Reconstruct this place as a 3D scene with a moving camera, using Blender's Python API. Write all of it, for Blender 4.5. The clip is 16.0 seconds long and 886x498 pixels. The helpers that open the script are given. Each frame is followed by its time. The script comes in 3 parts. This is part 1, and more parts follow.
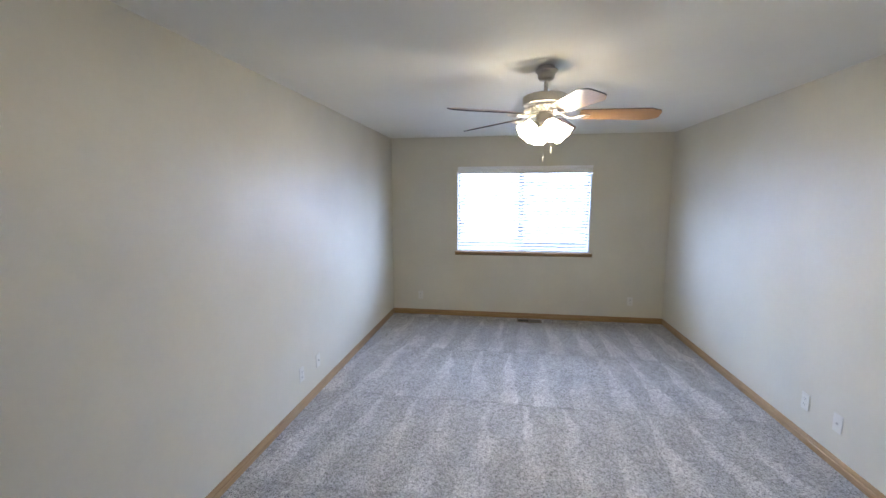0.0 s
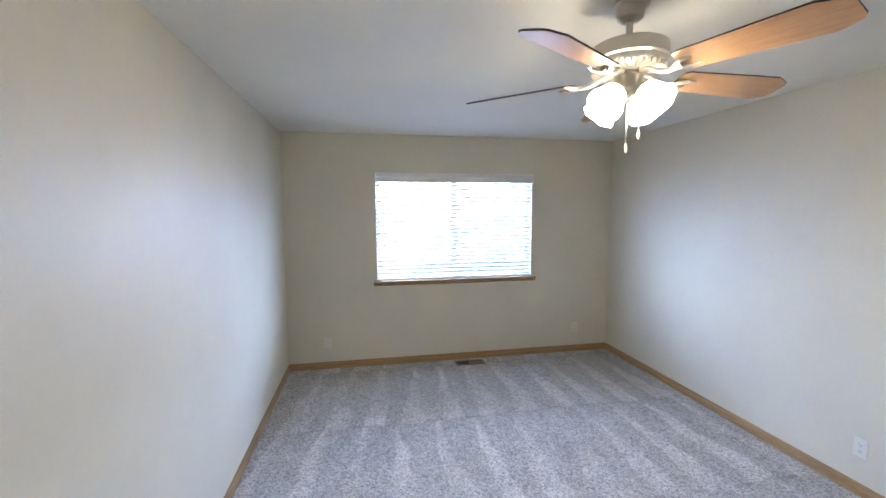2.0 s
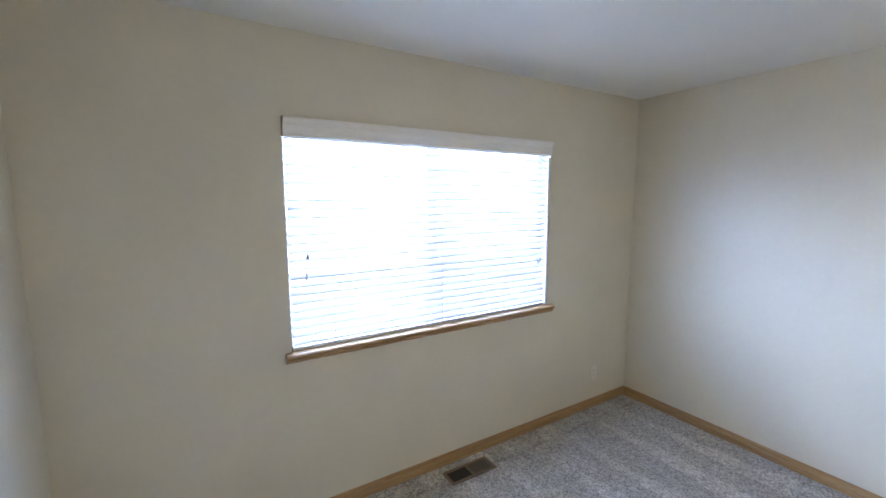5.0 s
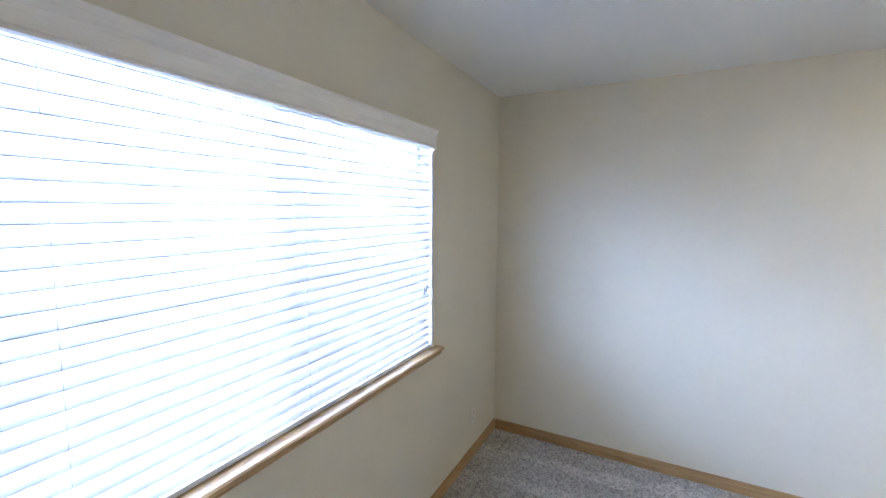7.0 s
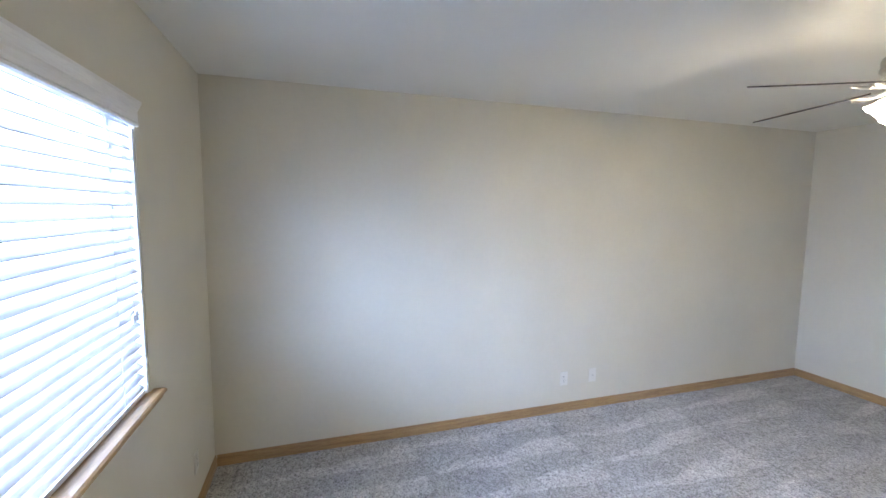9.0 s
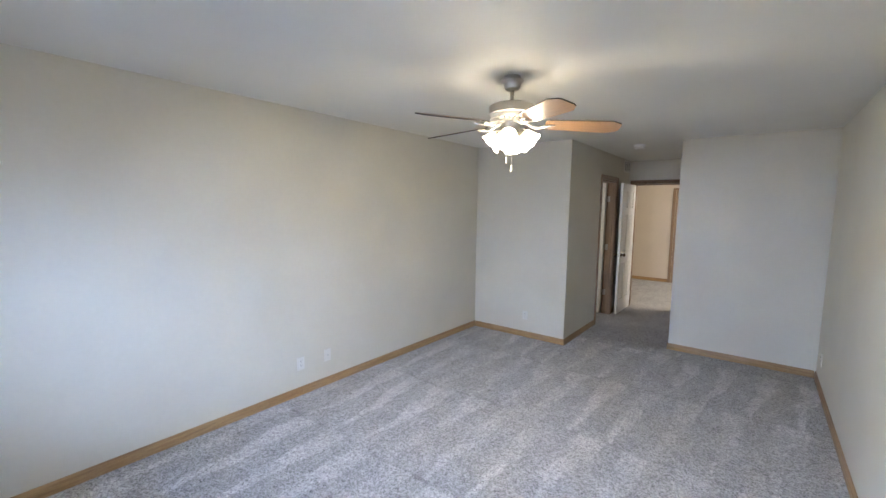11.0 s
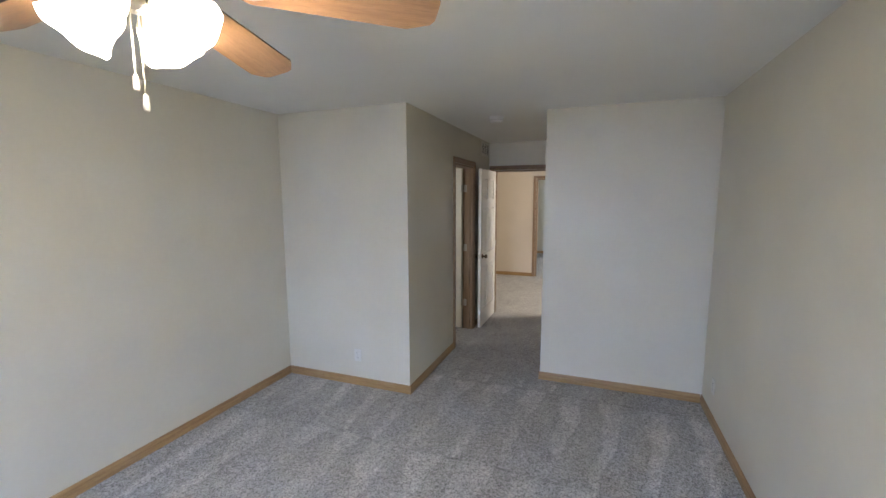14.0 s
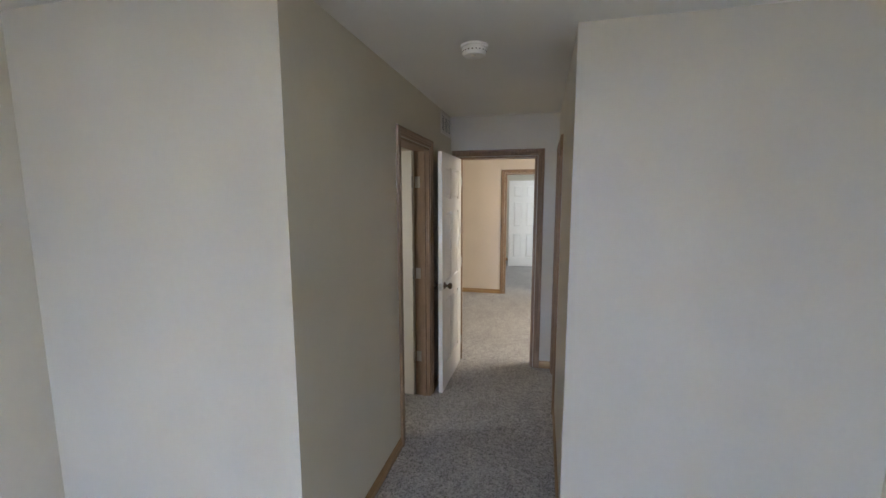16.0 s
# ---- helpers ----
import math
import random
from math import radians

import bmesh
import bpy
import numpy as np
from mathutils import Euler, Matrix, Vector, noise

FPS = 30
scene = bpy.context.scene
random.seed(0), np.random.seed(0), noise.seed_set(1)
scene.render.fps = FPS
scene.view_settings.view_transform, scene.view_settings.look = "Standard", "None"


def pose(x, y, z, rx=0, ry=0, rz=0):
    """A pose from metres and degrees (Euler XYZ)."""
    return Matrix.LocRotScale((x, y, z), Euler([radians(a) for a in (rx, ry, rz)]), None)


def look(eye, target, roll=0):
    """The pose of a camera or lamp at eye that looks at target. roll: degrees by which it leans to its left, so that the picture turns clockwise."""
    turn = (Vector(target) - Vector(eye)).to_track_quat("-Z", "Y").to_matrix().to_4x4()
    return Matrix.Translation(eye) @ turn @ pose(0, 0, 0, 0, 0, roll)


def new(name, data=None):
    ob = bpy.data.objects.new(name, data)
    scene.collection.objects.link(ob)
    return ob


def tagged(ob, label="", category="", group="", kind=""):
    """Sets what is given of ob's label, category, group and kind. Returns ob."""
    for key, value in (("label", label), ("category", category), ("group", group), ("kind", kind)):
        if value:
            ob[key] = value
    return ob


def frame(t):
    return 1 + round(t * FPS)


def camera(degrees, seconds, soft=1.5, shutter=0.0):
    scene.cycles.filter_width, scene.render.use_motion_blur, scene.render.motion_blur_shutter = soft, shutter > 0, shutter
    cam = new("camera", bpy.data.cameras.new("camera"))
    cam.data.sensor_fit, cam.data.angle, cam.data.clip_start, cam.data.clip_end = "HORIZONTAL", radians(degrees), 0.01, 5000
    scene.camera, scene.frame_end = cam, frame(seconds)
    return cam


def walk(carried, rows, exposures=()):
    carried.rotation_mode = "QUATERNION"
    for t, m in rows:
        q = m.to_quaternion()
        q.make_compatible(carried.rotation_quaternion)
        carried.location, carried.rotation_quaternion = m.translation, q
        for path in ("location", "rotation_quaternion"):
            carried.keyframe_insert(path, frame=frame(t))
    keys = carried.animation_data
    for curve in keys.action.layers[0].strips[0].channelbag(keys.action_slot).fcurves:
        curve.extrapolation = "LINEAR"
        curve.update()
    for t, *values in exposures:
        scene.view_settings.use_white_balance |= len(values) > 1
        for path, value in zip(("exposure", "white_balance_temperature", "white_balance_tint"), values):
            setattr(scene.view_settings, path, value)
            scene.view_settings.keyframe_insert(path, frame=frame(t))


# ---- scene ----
cam = camera(94.7, 16.0)
PATH = [
    (0, (0.131, 0.045, 1.668), (-0.17, 2.005, 1.405), -0.1),
    (0.5, (0.009, 0.376, 1.696), (-0.171, 2.351, 1.438), -0.2),
    (1, (-0.219, 0.681, 1.673), (-0.24, 2.668, 1.442), -0.4),
    (1.5, (-0.45, 0.961, 1.653), (-0.288, 2.943, 1.446), -0.4),
    (2, (-0.633, 1.266, 1.658), (-0.262, 3.222, 1.465), -0.2),
    (2.5, (-0.756, 1.622, 1.642), (-0.179, 3.528, 1.455), 0.0),
    (3, (-0.865, 2.006, 1.64), (-0.119, 3.853, 1.454), 0.1),
    (3.5, (-0.956, 2.392, 1.625), (-0.14, 4.209, 1.446), -0.6),
    (5.8, (-0.824, 4.102, 1.673), (0.456, 5.62, 1.434), 0.3),
    (6, (-0.801, 4.21, 1.642), (0.565, 5.657, 1.441), -0.1),
    (6.5, (-0.747, 4.424, 1.658), (0.832, 5.633, 1.447), 0.0),
    (7, (-0.648, 4.592, 1.639), (1.112, 5.522, 1.448), 0.3),
    (7.5, (-0.547, 4.756, 1.618), (1.364, 5.321, 1.444), 0.4),
    (8, (-0.495, 4.932, 1.651), (1.492, 5.052, 1.453), 0.7),
    (8.5, (-0.509, 4.945, 1.656), (1.466, 4.705, 1.456), 1.1),
    (9, (-0.64, 4.985, 1.644), (1.261, 4.394, 1.454), 0.5),
    (9.5, (-0.753, 5.002, 1.656), (1.017, 4.094, 1.455), 0.7),
    (10, (-0.837, 5.025, 1.643), (0.753, 3.828, 1.446), 0.8),
    (10.2, (-0.875, 5.034, 1.644), (0.631, 3.734, 1.445), 0.9),
    (12.3, (-0.915, 4.682, 1.656), (0.039, 2.94, 1.418), -0.1),
    (12.5, (-0.894, 4.55, 1.663), (0.032, 2.794, 1.419), -0.1),
    (13, (-0.8, 4.186, 1.655), (0.071, 2.402, 1.408), -0.0),
    (13.5, (-0.686, 3.783, 1.666), (0.101, 1.961, 1.423), -0.1),
    (14, (-0.571, 3.342, 1.685), (0.128, 1.485, 1.432), -0.2),
    (14.5, (-0.427, 2.887, 1.673), (0.212, 1.008, 1.422), -0.2),
    (15, (-0.288, 2.448, 1.66), (0.297, 0.551, 1.416), -0.2),
    (15.5, (-0.16, 2.014, 1.665), (0.371, 0.101, 1.417), -0.2),
    (16, (-0.001, 1.577, 1.679), (0.471, -0.351, 1.421), -0.1),
]
walk(cam, [(t, look(eye, target, roll)) for t, eye, target, roll in PATH],
     exposures=[(0, 0.47), (3.5, 0.62), (9, 0.66), (12.5, 0.61), (16, 0.66)])

# ---- daylight and lamps ----
world = bpy.data.worlds.new("world")
scene.world = world
world.use_nodes = True
sky = world.node_tree.nodes.new("ShaderNodeTexSky")
sky.sky_type, sky.sun_disc = "NISHITA", False
sky.sun_elevation, sky.sun_rotation = radians(48), radians(200)
world.node_tree.links.new(sky.outputs[0], world.node_tree.nodes["Background"].inputs[0])
world.node_tree.nodes["Background"].inputs[1].default_value = 0.15


def lamp(name, kind, m, energy, color, **more):
    data = bpy.data.lights.new(name, kind)
    data.energy, data.color = energy, color
    if kind == "AREA":
        data.shape, data.size, data.size_y = "RECTANGLE", more["size"], more["size_y"]
    if kind == "SUN":
        data.angle = more["angle"]
    ob = new(name, data)
    ob.matrix_world = m
    return ob


SHADE_GLOW = 16.0
BULB_GLOW = 96.0
XR_ROOM = 2.15
lamp("sun", "SUN", look((2, -6, 9), (0, 0, 0)), 3.0, (1.0, 0.95, 0.88), angle=radians(0.5))
lamp("window_daylight", "AREA", look((0.36, 9.0, 2.2), (0.36, 5.6, 1.6)), 6400, (0.44, 0.60, 1.0), size=20.0, size_y=3.2)
lamp("far_room_daylight", "AREA", look((-1.75, -7.2, 1.5), (2, -7.2, 1.3)), 34, (0.85, 0.92, 1.0), size=1.2, size_y=1.2)
# warm lamp added for the landing's light, whose source is unseen
lamp("landing_unseen_light", "AREA", look((-2.03, -3.4, 1.7), (0.6, -2.9, 0.2)), 92, (1.0, 0.90, 0.79), size=1.4, size_y=1.4)

# fill lamp added to brighten the side door leaf; no source known there
lamp("side_room_fill", "AREA", look((XR_ROOM, -0.55, 1.5), (0.9, -1.6, 0.6)), 7, (1.0, 0.93, 0.82), size=0.6, size_y=0.8)

# ---- materials ----


def mat(name, base, rough=0.5, metal=0.0, spec=0.5):
    m = bpy.data.materials.new(name)
    m.use_nodes = True
    b = m.node_tree.nodes["Principled BSDF"]
    b.inputs["Base Color"].default_value = (*base, 1)
    b.inputs["Roughness"].default_value = rough
    b.inputs["Metallic"].default_value = metal
    b.inputs["Specular IOR Level"].default_value = spec
    return m, m.node_tree, b


def node(nt, kind, **props):
    n = nt.nodes.new(kind)
    for k, v in props.items():
        if k == "operation":
            n.operation = v
        elif k == "blend_type":
            n.data_type = "RGBA"
            n.blend_type = v
    return n


def coords(nt, scale=(1, 1, 1)):
    tc = nt.nodes.new("ShaderNodeTexCoord")
    mp = nt.nodes.new("ShaderNodeMapping")
    mp.inputs["Scale"].default_value = scale
    nt.links.new(tc.outputs["Object"], mp.inputs["Vector"])
    return mp.outputs[0]


def noise_tex(nt, vec, scale, detail=3.0, rough=0.55):
    n = nt.nodes.new("ShaderNodeTexNoise")
    n.inputs["Scale"].default_value = scale
    n.inputs["Detail"].default_value = detail
    n.inputs["Roughness"].default_value = rough
    nt.links.new(vec, n.inputs["Vector"])
    return n.outputs["Fac"]


def ramp(nt, fac, *stops):
    r = nt.nodes.new("ShaderNodeValToRGB")
    e = r.color_ramp.elements
    for i, (p, c) in enumerate(stops):
        el = e[i] if i < 2 else e.new(p)
        el.position, el.color = p, (*c, 1)
    nt.links.new(fac, r.inputs[0])
    return r.outputs[0]


def bump(nt, b, height, strength, distance):
    n = nt.nodes.new("ShaderNodeBump")
    n.inputs["Strength"].default_value = strength
    n.inputs["Distance"].default_value = distance
    nt.links.new(height, n.inputs["Height"])
    nt.links.new(n.outputs[0], b.inputs["Normal"])


def calc(nt, op, a, b=None, c=None):
    n = nt.nodes.new("ShaderNodeMath")
    n.operation = op
    for i, v in enumerate((a, b, c)):
        if v is None:
            continue
        if isinstance(v, (int, float)):
            n.inputs[i].default_value = v
        else:
            nt.links.new(v, n.inputs[i])
    return n.outputs[0]


def blend(nt, kind, fac, a, b):
    n = nt.nodes.new("ShaderNodeMix")
    n.data_type, n.blend_type = "RGBA", kind
    for socket, v in ((n.inputs[0], fac), (n.inputs[6], a), (n.inputs[7], b)):
        if isinstance(v, (int, float)):
            socket.default_value = v
        elif isinstance(v, tuple):
            socket.default_value = (*v, 1)
        else:
            nt.links.new(v, socket)
    return n.outputs[2]


def painted_wall(name, base, grain=260.0, depth=0.0006, rough=0.42):
    m, nt, b = mat(name, base, rough)
    v = coords(nt)
    large = noise_tex(nt, v, 1.3, 3)
    small = noise_tex(nt, v, 30, 2)
    lo = tuple(c * 0.95 for c in base)
    hi = tuple(min(1, c * 1.04) for c in base)
    col = ramp(nt, large, (0.3, lo), (0.7, hi))
    col = blend(nt, "MULTIPLY", 0.06, col, ramp(nt, small, (0.35, (0.7, 0.7, 0.7)), (0.65, (1, 1, 1))))
    nt.links.new(col, b.inputs["Base Color"])
    nt.links.new(calc(nt, "MULTIPLY_ADD", small, 0.12, rough - 0.06), b.inputs["Roughness"])
    bump(nt, b, noise_tex(nt, v, grain, 2), 0.25, depth)
    return m


def ceiling_paint():
    m, nt, b = mat("ceiling_paint", (0.74, 0.73, 0.70), 0.7)
    v = coords(nt)
    splat = ramp(nt, noise_tex(nt, v, 26, 3), (0.46, (0, 0, 0)), (0.56, (1, 1, 1)))
    fine = noise_tex(nt, v, 150, 2)
    col = ramp(nt, noise_tex(nt, v, 0.9, 3), (0.3, (0.765, 0.755, 0.70)), (0.7, (0.815, 0.805, 0.75)))
    nt.links.new(col, b.inputs["Base Color"])
    h = calc(nt, "MULTIPLY_ADD", fine, 0.2, splat)
    bump(nt, b, h, 0.22, 0.0012)
    return m


def carpet_mat():
    m, nt, b = mat("carpet_pile", (0.4, 0.39, 0.37), 0.95, spec=0.1)
    v = coords(nt)
    sep = nt.nodes.new("ShaderNodeSeparateXYZ")
    nt.links.new(v, sep.inputs[0])
    x, y = sep.outputs[0], sep.outputs[1]
    tuft = noise_tex(nt, v, 115, 3, 0.75)
    clump = noise_tex(nt, v, 48, 3, 0.6)
    wave = noise_tex(nt, v, 1.6, 2)
    broad = noise_tex(nt, v, 3.5, 3)
    # vacuum strokes: rows along the room, each a fan of wedges
    rowc = calc(nt, "MULTIPLY_ADD", wave, 0.12, calc(nt, "DIVIDE", calc(nt, "SUBTRACT", y, 1.03), 1.13))
    row = calc(nt, "FLOOR", rowc)
    along = calc(nt, "SUBTRACT", rowc, row)
    shift = calc(nt, "MULTIPLY", row, 0.37)
    lean = calc(nt, "MULTIPLY", along, calc(nt, "MULTIPLY_ADD", x, 0.22, 0.05))
    u = calc(nt, "ADD", calc(nt, "MULTIPLY_ADD", x, 3.1, shift), calc(nt, "ADD", lean, calc(nt, "MULTIPLY", wave, 0.8)))
    saw = calc(nt, "FRACT", u)
    edge = calc(nt, "MULTIPLY_ADD", along, 0.50, 0.36)
    stroke = calc(nt, "SMOOTH_MIN", 1.0, calc(nt, "MAXIMUM", 0.0, calc(nt, "MULTIPLY_ADD", calc(nt, "SUBTRACT", saw, edge), 40.0, 0.5)), 0.1)
    back = calc(nt, "MAXIMUM", 0.0, calc(nt, "MULTIPLY_ADD", saw, 12.0, -11.0))
    stroke = calc(nt, "SUBTRACT", stroke, back)
    stroke = calc(nt, "MULTIPLY", stroke, calc(nt, "MULTIPLY_ADD", broad, 1.6, 0.0))
    presence = calc(nt, "MINIMUM", 1.0, calc(nt, "MAXIMUM", 0.42, calc(nt, "MULTIPLY_ADD", noise_tex(nt, v, 0.9, 2), 4.0, -1.3)))
    stroke = calc(nt, "MULTIPLY", stroke, presence)
    room = calc(nt, "GREATER_THAN", y, -0.35)
    patch = calc(nt, "SUBTRACT", noise_tex(nt, coords(nt, (1, 0.55, 1)), 5.5, 4, 0.6), 0.5)
    line = calc(nt, "MULTIPLY", calc(nt, "LESS_THAN", along, 0.02), room)
    stroke = calc(nt, "MULTIPLY", stroke, room)
    fleck = ramp(nt, tuft, (0.36, (0.13, 0.127, 0.123)), (0.44, (0.46, 0.445, 0.43)), (0.61, (0.76, 0.74, 0.715)))
    col = blend(nt, "MULTIPLY", 0.6, fleck, ramp(nt, clump, (0.36, (0.5, 0.5, 0.5)), (0.60, (1, 1, 1))))
    # tone paints how leaned pile catches light: lighter wedges, darker row seams
    tone = calc(nt, "SUBTRACT", calc(nt, "MULTIPLY_ADD", stroke, 0.29, 0.74), calc(nt, "MULTIPLY", line, calc(nt, "MULTIPLY", broad, 0.3)))
    tone = calc(nt, "MULTIPLY_ADD", patch, 0.42, tone)
    grey = nt.nodes.new("ShaderNodeCombineXYZ")
    for k in range(3):
        nt.links.new(tone, grey.inputs[k])
    col = blend(nt, "MULTIPLY", 1.0, col, grey.outputs[0])
    nt.links.new(col, b.inputs["Base Color"])
    b.inputs["Sheen Weight"].default_value = 0.15
    bump(nt, b, calc(nt, "MULTIPLY_ADD", clump, 0.5, tuft), 0.9, 0.008)
    return m


def wood_mat(name, dark, light, scale=(1, 1, 1), rough=0.42, pore=0.35):
    m, nt, b = mat(name, light, rough)
    v = coords(nt, scale)
    grain = noise_tex(nt, v, 6, 5, 0.65)
    pores = noise_tex(nt, v, 38, 3, 0.6)
    col = ramp(nt, grain, (0.3, dark), (0.68, light))
    col = blend(nt, "MULTIPLY", pore, col, ramp(nt, pores, (0.38, (0.5, 0.45, 0.4)), (0.52, (1, 1, 1))))
    nt.links.new(col, b.inputs["Base Color"])
    nt.links.new(calc(nt, "MULTIPLY_ADD", grain, 0.2, rough - 0.1), b.inputs["Roughness"])
    bump(nt, b, pores, 0.15, 0.0005)
    return m


def fine_mat(name, base, rough, metal=0.0, grain=80.0, amount=0.12):
    m, nt, b = mat(name, base, rough, metal)
    v = coords(nt)
    n = noise_tex(nt, v, grain, 3)
    col = ramp(nt, n, (0.3, tuple(c * (1 - amount) for c in base)), (0.7, base))
    nt.links.new(col, b.inputs["Base Color"])
    nt.links.new(calc(nt, "MULTIPLY_ADD", n, 0.15, rough - 0.07), b.inputs["Roughness"])
    return m


def slat_mat():
    m, nt, b = mat("white_blind_slat", (0.78, 0.78, 0.78), 0.45)
    tr = nt.nodes.new("ShaderNodeBsdfTranslucent")
    tr.inputs[0].default_value = (0.9, 0.92, 0.95, 1)
    mix = nt.nodes.new("ShaderNodeMixShader")
    mix.inputs[0].default_value = 0.08
    nt.links.new(b.outputs[0], mix.inputs[1])
    nt.links.new(tr.outputs[0], mix.inputs[2])
    nt.links.new(mix.outputs[0], nt.nodes["Material Output"].inputs[0])
    bump(nt, b, noise_tex(nt, coords(nt, (1, 20, 20)), 20, 2), 0.1, 0.0004)
    return m


def screen_mat():
    m, nt, b = mat("insect_screen", (0.12, 0.12, 0.12), 0.8)
    tr = nt.nodes.new("ShaderNodeBsdfTransparent")
    mix = nt.nodes.new("ShaderNodeMixShader")
    mix.inputs[0].default_value = 0.8
    nt.links.new(b.outputs[0], mix.inputs[1])
    nt.links.new(tr.outputs[0], mix.inputs[2])
    nt.links.new(mix.outputs[0], nt.nodes["Material Output"].inputs[0])
    return m


def glass_mat():
    m, nt, b = mat("window_glass", (1, 1, 1), 0.0)
    b.inputs["Transmission Weight"].default_value = 1.0
    b.inputs["IOR"].default_value = 1.1
    return m


def lit_glass(name, glow):
    m, nt, b = mat(name, (0.95, 0.93, 0.9), 0.5)
    b.inputs["Emission Color"].default_value = (1.0, 0.872, 0.66, 1)
    b.inputs["Emission Strength"].default_value = glow
    return m


WALL = painted_wall("greige_wall_paint", (0.617, 0.582, 0.482), rough=0.44)
LANDING = painted_wall("cream_wall_paint", (0.62, 0.54, 0.445))
CEILING = ceiling_paint()
CARPET = carpet_mat()
OAK_X = wood_mat("oak_trim_along_x", (0.25, 0.145, 0.06), (0.41, 0.26, 0.115), (0.5, 9, 9))
OAK_Y = wood_mat("oak_trim_along_y", (0.25, 0.145, 0.06), (0.41, 0.26, 0.115), (9, 0.5, 9))
OAK_Z = wood_mat("oak_trim_upright", (0.20, 0.13, 0.078), (0.33, 0.22, 0.135), (9, 9, 0.5))
BLADE = wood_mat("fan_blade_wood", (0.30, 0.165, 0.085), (0.42, 0.25, 0.135), (0.8, 14, 14), 0.33)
BLADE_EDGE = fine_mat("dark_blade_edge", (0.04, 0.03, 0.025), 0.5)
DOOR_WHITE = painted_wall("white_door_paint", (0.83, 0.81, 0.76), 120, 0.0003, 0.35)
PLATE = fine_mat("white_plastic", (0.68, 0.66, 0.60), 0.35, 0, 40, 0.04)
# near-black colour that stands for the shade inside openings
SLOT_SHADE = fine_mat("slot_shade", (0.02, 0.02, 0.02), 0.7)
NICKEL = fine_mat("brushed_nickel", (0.55, 0.52, 0.47), 0.32, 1.0, 40, 0.06)
PALE_METAL = fine_mat("pale_satin_metal", (0.62, 0.60, 0.56), 0.35, 0.6, 90, 0.08)
BRONZE = fine_mat("aged_bronze", (0.20, 0.15, 0.10), 0.3, 1.0, 60, 0.3)
STEEL = fine_mat("hinge_steel", (0.6, 0.58, 0.54), 0.35, 1.0, 90, 0.15)
REGISTER = fine_mat("brown_register_metal", (0.22, 0.16, 0.11), 0.45, 0.3, 70, 0.2)
FIN = fine_mat("dark_fin_metal", (0.07, 0.05, 0.035), 0.5, 0.3, 70, 0.2)
DAMPER = fine_mat("grey_damper", (0.15, 0.13, 0.11), 0.5, 0.2, 70, 0.2)
VINYL = fine_mat("white_vinyl", (0.8, 0.8, 0.8), 0.4, 0, 30, 0.04)
VALANCE = wood_mat("white_faux_wood", (0.77, 0.765, 0.75), (0.80, 0.795, 0.78), (0.4, 10, 10), 0.45, 0.12)
SLAT = slat_mat()
SCREEN = screen_mat()
GLASS = glass_mat()
SHADE = lit_glass("lit_frosted_glass", SHADE_GLOW)
SHADE_INSIDE = lit_glass("bulb_lit_glass_inside", BULB_GLOW)
CORD = fine_mat("white_cord", (0.75, 0.75, 0.73), 0.7, 0, 300, 0.2)
TASSEL = fine_mat("grey_tassel", (0.58, 0.58, 0.58), 0.5, 0, 60, 0.2)
GRASS = fine_mat("lawn", (0.08, 0.12, 0.04), 0.9, 0, 3, 0.4)
SMOKE_WHITE = fine_mat("detector_plastic", (0.82, 0.82, 0.80), 0.4, 0, 60, 0.04)

# ---- mesh helpers ----


def box(bm, x0, y0, z0, x1, y1, z1, bevel=0.0):
    vs = [bm.verts.new((x, y, z)) for x in (x0, x1) for y in (y0, y1) for z in (z0, z1)]
    faces = [bm.faces.new([vs[i] for i in f]) for f in
             ((0, 1, 3, 2), (4, 6, 7, 5), (0, 4, 5, 1), (2, 3, 7, 6), (0, 2, 6, 4), (1, 5, 7, 3))]
    if bevel:
        edges = list({e for f in faces for e in f.edges})
        bmesh.ops.bevel(bm, geom=edges, offset=bevel, segments=2, affect="EDGES", profile=0.7)
    return bm


def boxes(*specs, bevel=0.0):
    bm = bmesh.new()
    for s in specs:
        box(bm, *s, bevel=bevel)
    return bm


def lathe(profile, n=32, bm=None, m=None):
    bm = bm or bmesh.new()
    m = m or Matrix()
    rings = []
    for r, z in profile:
        rings.append([bm.verts.new(m @ Vector((max(r, 1e-4) * math.cos(a), max(r, 1e-4) * math.sin(a), z)))
                      for a in (2 * math.pi * i / n for i in range(n))])
    for a, b in zip(rings, rings[1:]):
        for i in range(n):
            bm.faces.new((a[i], a[(i + 1) % n], b[(i + 1) % n], b[i]))
    bm.faces.new(rings[0][::-1])
    bm.faces.new(rings[-1])
    return bm


def tube(points, radius, n=8):
    bm = bmesh.new()
    rings = []
    for i, p in enumerate(points):
        p = Vector(p)
        d = (Vector(points[min(i + 1, len(points) - 1)]) - Vector(points[max(i - 1, 0)])).normalized()
        side = d.cross(Vector((0, 0, 1)))
        side = side.normalized() if side.length > 1e-3 else Vector((1, 0, 0))
        up = side.cross(d)
        r = radius[i] if isinstance(radius, (list, tuple)) else radius
        rings.append([bm.verts.new(p + r * (math.cos(a) * side + math.sin(a) * up))
                      for a in (2 * math.pi * k / n for k in range(n))])
    for a, b in zip(rings, rings[1:]):
        for k in range(n):
            bm.faces.new((a[k], a[(k + 1) % n], b[(k + 1) % n], b[k]))
    bm.faces.new(rings[0][::-1])
    bm.faces.new(rings[-1])
    return bm


